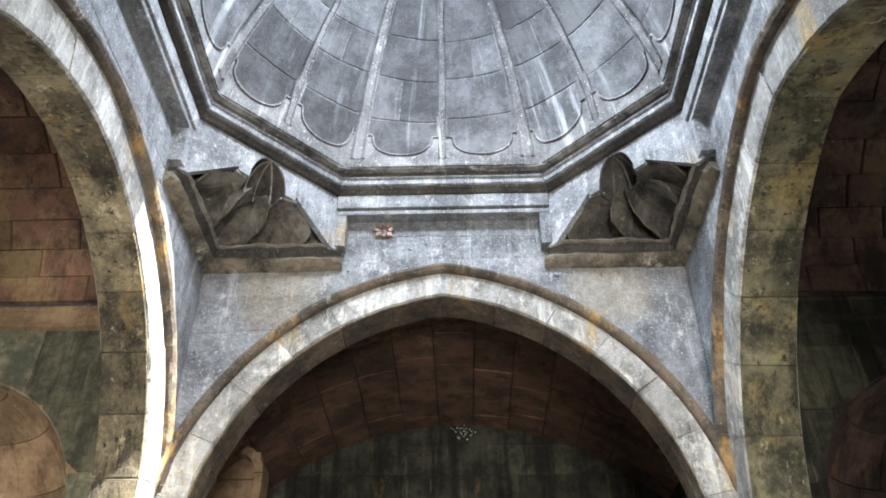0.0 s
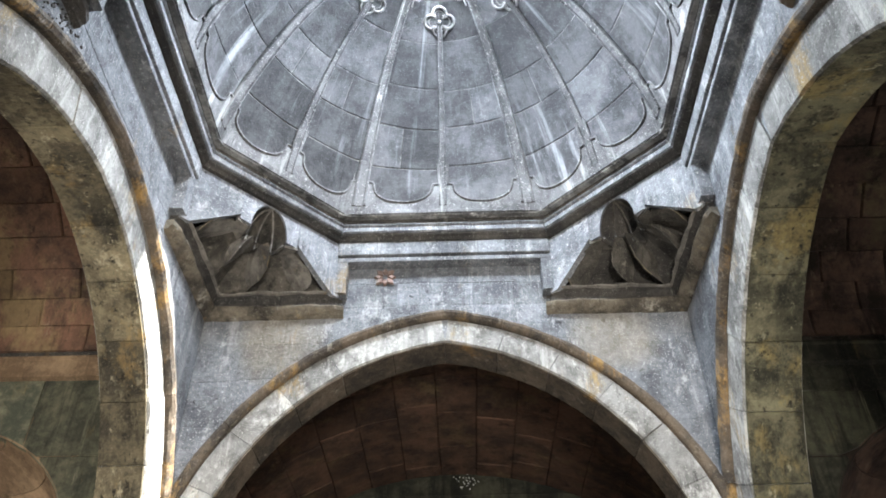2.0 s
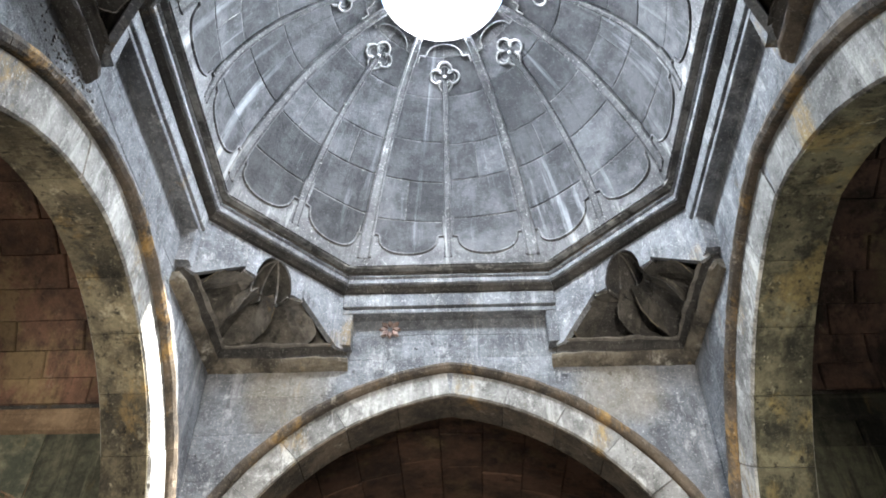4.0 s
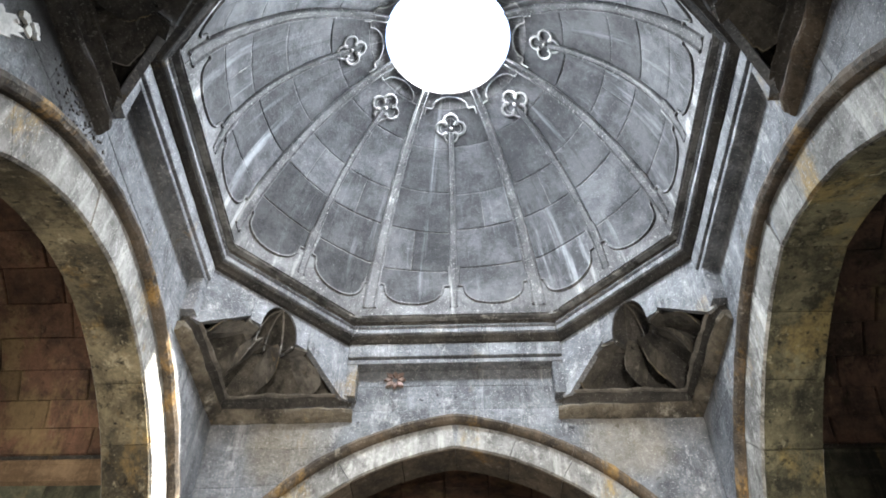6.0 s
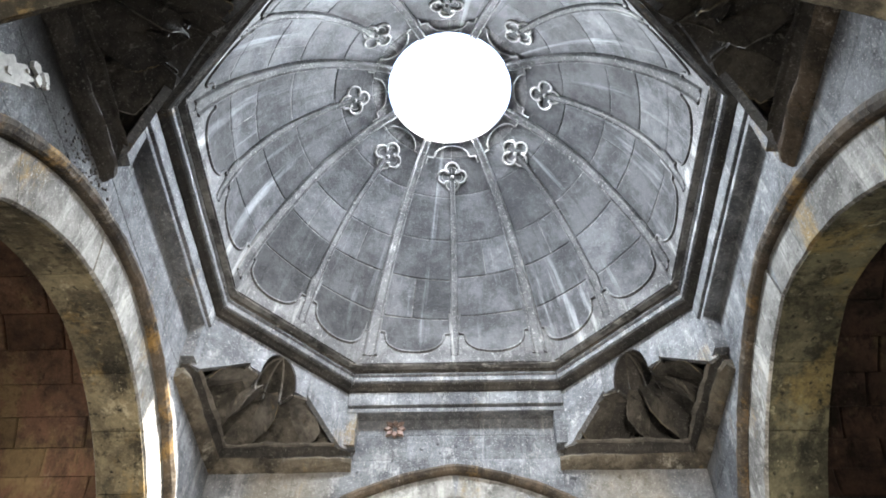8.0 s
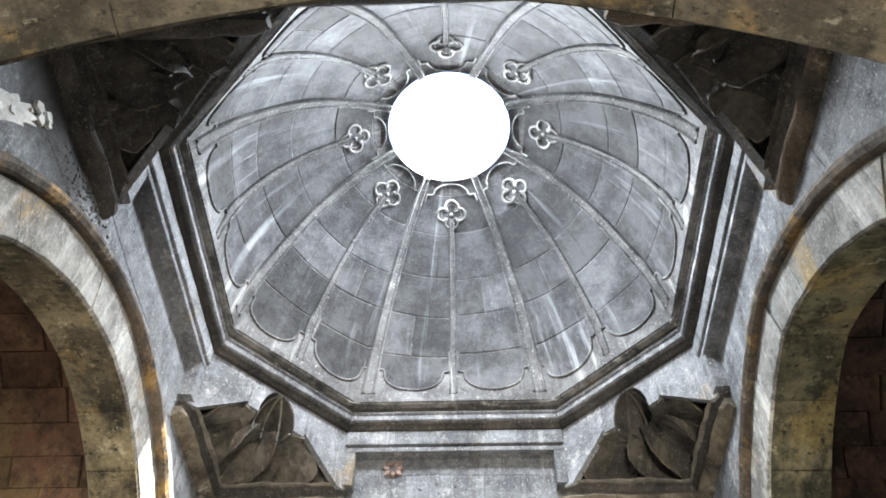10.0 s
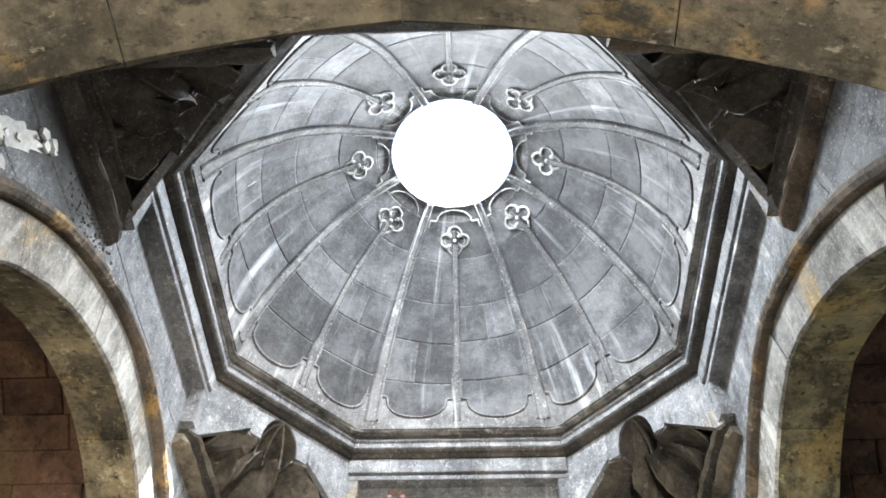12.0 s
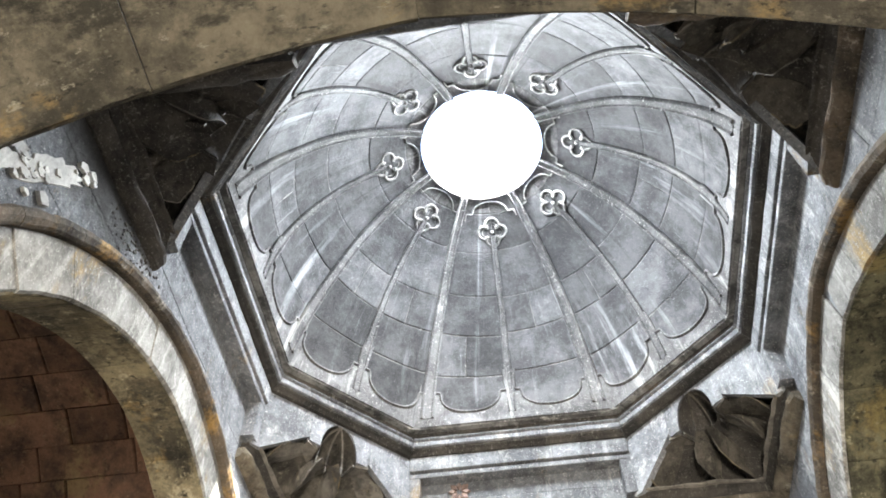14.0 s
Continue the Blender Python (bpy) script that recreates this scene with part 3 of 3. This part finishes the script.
def make_squinch(seed, cells, fold_mat, hollow_mat, ledge_mats, label):
    """A squinch in the far left corner: hollow three-cornered cells over the ledge, hanging blades between them, a shell on top."""
    squinch = thing("squinch", label, "squinch", "", "squinches in the corners")
    folds = random.Random(seed)
    cuts = [-0.80, -0.72, -0.58, -0.44, -0.301, -0.299, -0.23, -0.186, -0.18, -0.15, -0.11, -0.07, -0.03, 0.0]
    cuts = cuts + [-c for c in cuts[-2::-1]]
    bm = bmesh.new()
    for p, q in zip(cuts, cuts[1:]):
        if p in (-0.299, 0.0, 0.301):
            part("diagonal_stone", bm, GREY, squinch, "grey stone face cut out over the niche")
            bm = bmesh.new()
            p = p + 0.003
        zp, zq = niche_low(p + 1e-4), niche_low(q - 1e-4)
        rings(bm, [[corner(p, 0, zp), corner(q, 0, zq), corner(q, 0.06, zq), corner(p, 0.06, zp)],
                   [corner(p, 0, -0.29), corner(q, 0, -0.29), corner(q, 0.06, -0.29), corner(p, 0.06, -0.29)]])
    part("diagonal_stone", bm, GREY, squinch, "grey stone face cut out over the niche")
    marks = [-1.0] + [-1 + 2 * (k + folds.uniform(-0.18, 0.18)) / cells for k in range(1, cells)] + [1.0]
    # lower cells, each hollowed to a sharp crease; soot and hollow shade in their colour
    for k in range(cells):
        p, q = marks[k], marks[k + 1]
        crease = 0.5 + folds.uniform(-0.12, 0.12)
        deep = folds.uniform(0.24, 0.32)
        bm = bmesh.new()
        loops = []
        for i in range(13):
            t = -0.06 + 1.0 * i / 12
            open_ = max(0.0, math.sin(math.pi * min(1.0, 0.42 + 0.58 * t)))
            loops.append([worn(hollow(p + (q - p) * f, t, 0.03 + (deep * open_) * h), 0.005) for f, h in ((-0.04, 0.0), (crease * 0.5, 0.66), (crease, 1.0), ((1 + crease) / 2, 0.66), (1.04, 0.0))])
        rings(bm, loops, False)
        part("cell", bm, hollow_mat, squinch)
    # leaf-like blades that hang between the cells, folded along their middle
    for k in range(cells + 1):
        tip = folds.uniform(0.02, 0.20) if 0 < k < cells else -0.05
        reach = folds.uniform(0.45, 0.68)
        lean = folds.uniform(-0.25, 0.25)
        thick = folds.uniform(0.15, 0.21)
        bm = bmesh.new()
        loops = []
        for i in range(13):
            x = i / 12
            t = tip + (0.90 - tip) * x
            w = (0.03 + 0.97 * min(1.0, x / 0.72) ** 1.25) * reach / cells
            swell = math.sin(math.pi * (0.25 + 0.70 * x)) ** 0.6
            loops.append([worn(hollow(min(1.0, max(-1.0, marks[k] + f * w)), t, off * swell), 0.004) for f, off in ((-1, 0.10), (-1, -0.02), (-0.5 + 0.3 * lean, -0.3 * thick), (0.4 * lean, -thick), (0.5 + 0.3 * lean, -0.3 * thick), (1, -0.02), (1, 0.10))])
        rings(bm, loops, False)
        blade = part("blade", bm, fold_mat, squinch)
        # Lighter line on each ridge: lime drips, plus lit edges painted on.
        if 0 < k < cells:
            bm = bmesh.new()
            tube(bm, [loops[i][3] + Vector((folds.uniform(-0.006, 0.006), folds.uniform(-0.006, 0.006), 0)) for i in range(0, 9)], folds.uniform(0.004, 0.008), 5)
            part("lime_run", bm, LEDGE if k % 2 else SOOT, blade)
    # small fluted shell at the top, its flutes meeting at the crown
    bm = bmesh.new()
    loops = []
    for i in range(12):
        h = -0.12 + 1.12 * i / 11
        wide = math.sqrt(max(0.0004, 1 - max(0.0, h) ** 2)) ** 1.1
        loop = []
        for k in range(41):
            a = math.pi * k / 40
            flute = 0.62 + 0.38 * abs(math.sin(a * 4)) ** 0.8
            loop.append(corner(-0.19 * math.cos(a) * wide * (0.9 + 0.1 * flute), 0.015 + 0.34 * math.sin(a) * wide * flute, -0.61 + 0.32 * h))
        loops.append(loop)
    rings(bm, loops, False)
    shell = part("shell", bm, hollow_mat, squinch, "sooty fluted shell, hollow shade in its colour")
    for k in (10, 20, 30):
        bm = bmesh.new()
        tube(bm, [loop[k] for loop in loops], 0.009, 5)
        part("shell_rib", bm, fold_mat, shell)
    for s in (-1, 1):
        bm = bmesh.new()
        rings(bm, [[corner(s * 0.17, 0.05, z), corner(s * 0.31, 0.0, z), corner(s * 0.31, 0.12, z), corner(s * 0.17, 0.25, z)] for z in (-0.625, -0.60)])
        part("shoulder", bm, fold_mat, squinch)
    # moulded ledge along both walls; the cove's shade is put into its black
    for name, prof, reach, mat in (("ledge_fillet", [(-0.02, -0.868), (0.135, -0.868), (0.15, -0.872), (0.15, -0.882), (0.14, -0.888), (-0.02, -0.888)], 0.985, ledge_mats[0]),
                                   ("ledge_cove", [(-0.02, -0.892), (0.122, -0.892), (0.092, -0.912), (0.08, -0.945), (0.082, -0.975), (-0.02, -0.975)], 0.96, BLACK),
                                   ("ledge_roll", [(-0.02, -0.978), (0.088, -0.978), (0.10, -0.988), (0.104, -1.003), (0.092, -1.024), (0.066, -1.044), (0.04, -1.062), (0.018, -1.075), (-0.02, -1.085)], 0.92, ledge_mats[1])):
        bm = bmesh.new()
        loops = []
        for k in range(13):
            f = k / 12
            pinch = 0.55 if k == 0 else 1.0
            loops.append([worn(Vector((-reach - (W - o - reach) * f, W - o * pinch, ZC + z)), 0.018 if o > 0 else 0.0) for o, z in prof])
        loops += [[Vector((-q.y, -q.x, q.z)) for q in loop] for loop in loops[-2::-1]]
        rings(bm, loops)
        part(name, bm, mat, squinch)
    return squinch


# Three of the corners use darker stone for folds, cells or ledges.
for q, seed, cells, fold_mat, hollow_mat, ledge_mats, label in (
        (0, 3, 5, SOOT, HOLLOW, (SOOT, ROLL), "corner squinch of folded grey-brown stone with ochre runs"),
        (1, 8, 6, HOLLOW, BLACK, (SOOT, ROLL), "corner squinch of near-black folded stone with ochre edges"),
        (2, 12, 5, HOLLOW, BLACK, (BLACK, BROWN), "corner squinch of near-black folded stone by the near arch"),
        (3, 17, 5, BLACK, BLACK, (BLACK, BLACK), "corner squinch of near-black folded stone beside white flakes")):
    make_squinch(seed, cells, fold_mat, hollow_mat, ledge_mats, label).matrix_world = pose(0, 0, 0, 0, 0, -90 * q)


# ---- arms of the building beyond the arches ----
def arm_box(name, label, mat, lo, hi):
    bm = bmesh.new()
    box(bm, lo, hi)
    return tagged(part(name, bm, mat), label, "wall", "", "structure")


def pierced_wall(name, place, u0, u1, hole):
    """A plain, unseen outer wall with one opening added for a fill light: from, to, sill, head."""
    p, q, lo, hi = hole
    bm = bmesh.new()
    for a, b, c, d in ((u0, p, 0, 7.16), (q, u1, 0, 7.16), (p, q, 0, lo), (p, q, hi, 7.16)):
        rings(bm, [[place(a, z, 0), place(b, z, 0), place(b, z, 0.3), place(a, z, 0.3)] for z in (c, d)])
    tagged(part(name, bm, GREY), "unseen plain grey stone outer wall with an added opening", "wall", "", "structure")


FAR_Y = 5.45
NICHE = (4.0, 3.52, 1.18)
LX, RX = -7.0, 7.0
ARM_N, ARM_F = -2.85, 2.10
# far arm: low vault of red tuff along the axis
def far_vault(u, v, d):
    """u across (metres along the curve), v along the arm."""
    r = 3.5
    a = u / r
    return Vector((0.08 + (r + d) * math.sin(a), v, 5.76 - r + (r + d) * math.cos(a)))


bm = bmesh.new()
edges = [-2.75 + 5.5 * k / 13 for k in range(14)]
for p, q in zip(edges, edges[1:]):
    y = W + 0.30
    while y < FAR_Y:
        y2 = min(FAR_Y, y + random.uniform(0.45, 0.9))
        if FAR_Y - y2 < 0.25:
            y2 = FAR_Y
        s = random.uniform(-0.008, 0.008)
        block(bm, lambda u, v, d: far_vault(u, v, d + s), p, q, y, y2, 2, 1, 0.004, 0.01, 0.12)
        y = y2
rings(bm, [[far_vault(u, y, 0.05) for u in edges] + [far_vault(u, y, 0.2) for u in edges[::-1]] for y in (W + 0.30, FAR_Y)])
tagged(part("ceiling_far_vault", bm, RED), "low barrel vault of red-brown tuff blocks", "ceiling", "", "structure")


def stone_wall(name, label, place, u0, u1, z0, z1, mat, thick=0.5, row_h=(0.28, 0.42), length=(0.35, 0.8), arch=None):
    """A wall faced with single stones; arch: middle, springing and radius of a round-headed recess through it."""
    wall = thing(name, label, "wall")

    def foot(u, grow=0.0):
        if not arch or abs(u - arch[0]) >= arch[2] + grow:
            return z0
        return arch[1] + math.sqrt((arch[2] + grow) ** 2 - (u - arch[0]) ** 2)

    bm = bmesh.new()
    us = sorted({u0, u1, *([min(max(arch[0] + arch[2] * math.cos(math.pi * k / 16), u0), u1) for k in range(17)] if arch else [])})
    for p, q in zip(us, us[1:]):
        zp, zq = foot(p + 1e-5), foot(q - 1e-5)
        if min(zp, zq) < z1:
            rings(bm, [[place(p, zp, 0.015), place(q, zq, 0.015), place(q, zq, thick), place(p, zp, thick)], [place(p, z1, 0.015), place(q, z1, 0.015), place(q, z1, thick), place(p, z1, thick)]])
    part("wall_core", bm, mat, wall)
    z = z0
    while z < z1 - 0.01:
        h = random.uniform(*row_h)
        z2 = z1 if z1 - z - h < row_h[0] * 0.7 else z + h
        u = u0
        while u < u1 - 0.01:
            u2 = u + random.uniform(*length)
            if u1 - u2 < length[0] * 0.6:
                u2 = u1
            low = lambda a, z=z: max(z, foot(a, 0.01))
            for x0, x1 in clear_runs(u, u2, low, z2 - 0.02) if z2 > 2.8 else ():
                s = random.uniform(-0.006, 0.008)
                bm = bmesh.new()
                block(bm, lambda a, v, d: place(a, v, d - s), x0, x1, low, z2, 6 if arch else 1, 1, 0.004, 0.01, 0.04)
                part("stone", bm, mat, wall)
            u = u2
        z = z2
    return wall


stone_wall("wall_far_end", "dark stone end wall with green stains", lambda u, z, d: Vector((u, FAR_Y + d, z)), -2.6, 2.6, 0.0, 5.9, DARK_STONE)
stone_wall("wall_far_arm_left", "dark stone side wall", lambda u, z, d: Vector((-2.5 - d, u, z)), W + 0.32, FAR_Y, 0.0, 5.3, DARK_STONE)
stone_wall("wall_far_arm_right", "dark stone side wall", lambda u, z, d: Vector((2.5 + d, u, z)), W + 0.32, FAR_Y, 0.0, 5.3, DARK_STONE)

# side arms: higher vaults of red tuff across the axis, springing from a ledge
SPRING = 5.45
for s, side in ((-1, "left"), (1, "right")):
    def side_vault(u, v, d, s=s):
        """u degrees from the far springing over the top, v outwards."""
        a = math.radians(u)
        half = (ARM_F - ARM_N) / 2
        return Vector((s * v, (ARM_F + ARM_N) / 2 + (half + d) * math.cos(a), SPRING + (1.55 + d) * math.sin(a)))

    bm = bmesh.new()
    e_list = [180 * k / 20 for k in range(21)]
    for p, q in zip(e_list, e_list[1:]):
        x = W + 0.40
        while x < 6.99:
            x2 = min(7.0, x + random.uniform(0.4, 0.95))
            if 7.0 - x2 < 0.3:
                x2 = 7.0
            j = random.uniform(-0.006, 0.008)
            block(bm, lambda u, v, d: side_vault(u, v, d + j), p + 0.10, q - 0.10, x, x2, 2, 1, 0.005, 0.012, 0.12, 0.012)
            x = x2
    rings(bm, [[side_vault(u, x, 0.05) for u in e_list] + [side_vault(u, x, 0.12) for u in e_list[::-1]] for x in (W + 0.40, 7.0)])
    # Right arm: its dimness is put into darker copies of the left's stone.
    tagged(part("ceiling_" + side + "_vault", bm, RED if s < 0 else RED_SHADED), "barrel vault of red-brown tuff blocks", "ceiling", "", "structure")
    # ledge under the vault
    bm = bmesh.new()
    prof = [(0.0, -0.095), (-0.06, -0.095), (-0.07, -0.105), (-0.07, -0.13), (-0.06, -0.14), (-0.06, -0.30), (0.0, -0.31)]
    rings(bm, [[Vector((s * x, ARM_F + o, SPRING + z)) for o, z in prof] for x in (W + 0.4, 7.0)])
    tagged(part("trim_ledge", bm, BRICK if s < 0 else DARK_STONE), "stained stone ledge under the vault", "ledge", "", "structure")
    # Strip in the groove: its shade line put into a near-black colour.
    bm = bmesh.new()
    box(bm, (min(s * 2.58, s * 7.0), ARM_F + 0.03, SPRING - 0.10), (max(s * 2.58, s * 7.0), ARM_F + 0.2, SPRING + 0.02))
    tagged(part("trim_groove", bm, BLACK), "groove between ledge and vault, its shade painted black", "ledge", "", "structure")
    stone_wall("wall_" + side + "_arm_far", "green-stained stone wall below the vault", lambda u, z, d, s=s: Vector((s * u, ARM_F + d, z)), W + 0.40, 7.0, 0.0, SPRING - 0.10, GREEN if s < 0 else DARK_STONE, 0.2, (0.5, 0.7), (0.6, 1.2), NICHE)
    niche = thing("niche_" + side, "round-headed apse niche of brown stained stone", "niche")

    def conch(u, v, d, s=s):
        a, h = math.radians(u), math.radians(max(0.0, v))
        r = NICHE[2] + d
        return Vector((s * (NICHE[0] + r * math.cos(a) * math.cos(h)), ARM_F + 0.012 + 0.85 * r * math.sin(a) * math.cos(h), NICHE[1] + r * math.sin(h) + (v / 30.0 if v < 0 else 0)))

    for lo, hi, cnt in ((-105, -20, 6), (-20, 0, 6), (0, 24, 6), (24, 48, 5), (48, 70, 4), (70, 90, 2)):
        for k in range(cnt):
            bm = bmesh.new()
            block(bm, conch, 180 * k / cnt, 180 * (k + 1) / cnt, lo, hi, 5, 4, 0.15, 0.4, 0.25, 0.004)
            part("stone", bm, BRICK if s < 0 else RED_SHADED, niche)
    pierced_wall("wall_" + side + "_arm_end", lambda u, z, d, s=s: Vector((s * (7.0 + d), u, z)), -9.0, 8.0, (-1.1, -0.1, 1.2, 3.0) if s < 0 else (-0.9, -0.3, 1.4, 2.8))
    arm_box("wall_" + side + "_arm_near", "plain unseen wall closing the place to daylight", GREEN, (min(s * 2.58, s * 7.0), ARM_N - 0.3, 0), (max(s * 2.58, s * 7.0), ARM_N, 7.0))
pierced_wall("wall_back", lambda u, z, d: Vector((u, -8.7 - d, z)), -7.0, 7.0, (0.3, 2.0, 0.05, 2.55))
# Unseen closing walls, added so that no stray daylight leaks in.
arm_box("wall_rear_left", "plain unseen wall closing the place to daylight", GREY, (-3.2, -8.7, 0), (-2.9, NEAR - 0.62, 7.16))
arm_box("wall_rear_right", "plain unseen wall closing the place to daylight", GREY, (2.9, -8.7, 0), (3.2, NEAR - 0.62, 7.16))
arm_box("wall_far_close", "plain unseen wall closing the place to daylight", GREY, (-7.0, 7.7, 0), (7.0, 8.0, 7.16))
bm = bmesh.new()
box(bm, (-7.3, -9.0, -0.3), (7.3, 8.0, 0.0))
tagged(part("floor", bm, PAVE), "worn grey stone slab floor", "floor", "", "structure")
# unseen roof over all but the dome, added to keep the sun out
bm = bmesh.new()
inner = [oct_corner(k, 0.10, 0.30) for k in range(8)]
outer = [Vector((2.6, 8, TOP)), Vector((7.3, 2.6, TOP)), Vector((7.3, -2.6, TOP)), Vector((2.6, -9, TOP)), Vector((-2.6, -9, TOP)), Vector((-7.3, -2.6, TOP)), Vector((-7.3, 2.6, TOP)), Vector((-2.6, 8, TOP))]
loops = []
for k in range(8):
    i, o = inner[k], outer[k]
    loops.append([i, o, o + Vector((0, 0, 0.2)), i + Vector((0, 0, 0.2))])
rings(bm, loops, True, True)
for sx, sy in ((1, 8.0), (1, -9.0), (-1, 8.0), (-1, -9.0)):
    tri = [Vector((sx * 2.6, sy, TOP)), Vector((sx * 7.3, sy, TOP)), Vector((sx * 7.3, math.copysign(2.6, sy), TOP))]
    rings(bm, [tri, [p + Vector((0, 0, 0.2)) for p in tri]])
tagged(part("ceiling_roof", bm, GREY), "unseen flat roof round the dome, added against stray sun", "roof", "", "structure")


# ---- small carvings and marks ----
rosette = thing("rosette_carving", "small carved cross rosette with red paint traces on the wall panel", "carving", "")
RUST = stone_mat("stone with red paint traces", (0.15, 0.10, 0.085), (0.29, 0.21, 0.185), (0.34, 0.13, 0.08), (0.5, 0.46, 0.42), 0.55, 0.56)
for k in range(8):
    a = math.tau * k / 8
    bm = bmesh.new()
    c0 = Vector((-0.555, W - 0.009, ZC - 0.625))
    way = Vector((math.cos(a), 0, math.sin(a)))
    cross = Vector((-math.sin(a), 0, math.cos(a)))
    reach = 0.105 if k % 2 == 0 else 0.12
    ring = [c0 + way * 0.02, c0 + way * reach * 0.6 + cross * 0.03, c0 + way * reach, c0 + way * reach * 0.6 - cross * 0.03]
    rings(bm, [ring, [p * 1.0 + Vector((0, -0.022, 0)) + (c0 + way * 0.06 - p) * 0.25 for p in ring]])
    part("petal", bm, RUST, rosette)

# flecks of lime over the far end wall
flecks = random.Random(4)
bm = bmesh.new()
for k in range(26):
    c0 = Vector((0.17 + flecks.gauss(0, 0.075), FAR_Y - 0.022, 5.66 + flecks.gauss(0, 0.05)))
    pts = [c0 + Vector((flecks.uniform(0.003, 0.013) * math.cos(math.tau * j / 5), 0, flecks.uniform(0.002, 0.007) * math.sin(math.tau * j / 5))) for j in range(5)]
    rings(bm, [pts, [p + Vector((0, 0.02, 0)) for p in pts]])
WHITE = stone_mat("white flecks and flakes", (0.38, 0.375, 0.36), (0.62, 0.615, 0.59), (0.4, 0.35, 0.27), (0.75, 0.75, 0.73), 0.68, 0.5, 0.2, 0.1)
tagged(part("lime_flecks", bm, WHITE), "white flecks of lime on dark stone", "flecks", "", "stuff")

# ragged white flakes on the left wall by the near corner
patch = random.Random(9)
plaster = thing("white_patch", "ragged white flakes on the grey wall", "plaster")
for depth, cy, cz, long, wide, slant in ((0.009, -2.0, 5.2, 0.30, 0.085, 0.9), (0.012, -2.24, 4.9, 0.17, 0.06, 0.95), (0.015, -2.28, 5.06, 0.16, 0.05, 0.3)):
    turn = patch.uniform(0, 6)
    pts = []
    for j in range(44):
        a = math.tau * j / 44
        rag = 1 + 0.45 * noise.noise(Vector((3 * math.cos(a), 3 * math.sin(a), turn))) + 0.35 * noise.noise(Vector((9 * math.cos(a), 9 * math.sin(a), turn)))
        p, q = long * rag * math.cos(a), wide * rag * math.sin(a)
        pts.append((cy + p * math.cos(slant) - q * math.sin(slant), cz + p * math.sin(slant) + q * math.cos(slant)))
    bm = bmesh.new()
    rings(bm, [[Vector((-W - 0.004, y, z)) for y, z in pts], [Vector((-W + depth, cy + (y - cy) * 0.95, cz + (z - cz) * 0.95)) for y, z in pts]])
    part("flake", bm, WHITE, plaster)
for k in range(22):
    f = patch.random()
    cy, cz = -2.16 + 0.40 * f + patch.gauss(0, 0.035), 4.92 + 0.66 * f + patch.gauss(0, 0.05)
    size = patch.uniform(0.012, 0.05)
    pts = [(cy + size * patch.uniform(0.6, 1.3) * math.cos(math.tau * j / 9), cz + 0.7 * size * patch.uniform(0.6, 1.3) * math.sin(math.tau * j / 9)) for j in range(9)]
    bm = bmesh.new()
    rings(bm, [[Vector((-W - 0.004, y, z)) for y, z in pts], [Vector((-W + 0.0155 + 0.0004 * k, cy + (y - cy) * 0.9, cz + (z - cz) * 0.9)) for y, z in pts]])
    part("flake", bm, WHITE, plaster)

# pock marks in the left wall under the near squinch
bm = bmesh.new()
for k in range(90):
    cy, cz = -1.12 + patch.gauss(0, 0.16), 5.72 + patch.gauss(0, 0.10)
    size = patch.uniform(0.004, 0.013)
    pts = [(cy + size * patch.uniform(0.6, 1.3) * math.cos(math.tau * j / 6), cz + size * patch.uniform(0.6, 1.3) * math.sin(math.tau * j / 6)) for j in range(6)]
    rings(bm, [[Vector((-W - 0.004, y, z)) for y, z in pts], [Vector((-W + 0.0075, y, z)) for y, z in pts]])
tagged(part("pock_marks", bm, BLACK), "small black pock marks in the grey wall", "marks", "", "stuff")

# round-headed niche at the left side of the far arm
far_niche = thing("niche_far", "round-headed niche of brown stone in the dark far arm", "niche")
NX, NY, NZ, NR = -2.21, 4.2, 4.70, 0.30
for k in range(7):
    bm = bmesh.new()
    loops = []
    for j in range(5):
        a = math.pi * (k + 0.02 + 0.96 * j / 4) / 7
        loops.append([worn(Vector((NX + r * math.cos(a), y, NZ + r * math.sin(a))), 0.006) for r, y in ((NR - 0.09, NY + 0.3), (NR - 0.09, NY), (NR, NY - 0.01), (NR, NY + 0.3))])
    rings(bm, loops)
    part("voussoir", bm, BRICK, far_niche)
for x0, x1 in ((NX - NR, NX - NR + 0.09), (NX + NR - 0.09, NX + NR)):
    for k in range(5):
        bm = bmesh.new()
        box(bm, (x0, NY, NZ * k / 5 + 0.003), (x1, NY + 0.3, NZ * (k + 1) / 5 - 0.003), 0.008)
        part("jamb_stone", bm, BRICK, far_niche)
for k in range(4):
    z0, z1 = NZ + 0.28 - 0.3 * (k + 1), NZ + 0.28 - 0.3 * k
    bm = bmesh.new()
    box(bm, (NX - NR + 0.085, NY + 0.14 + 0.012 * (k % 2), z0 + 0.004), (NX + NR - 0.085, NY + 0.3, z1 - 0.004), 0.008)
    part("back_stone", bm, BRICK, far_niche)
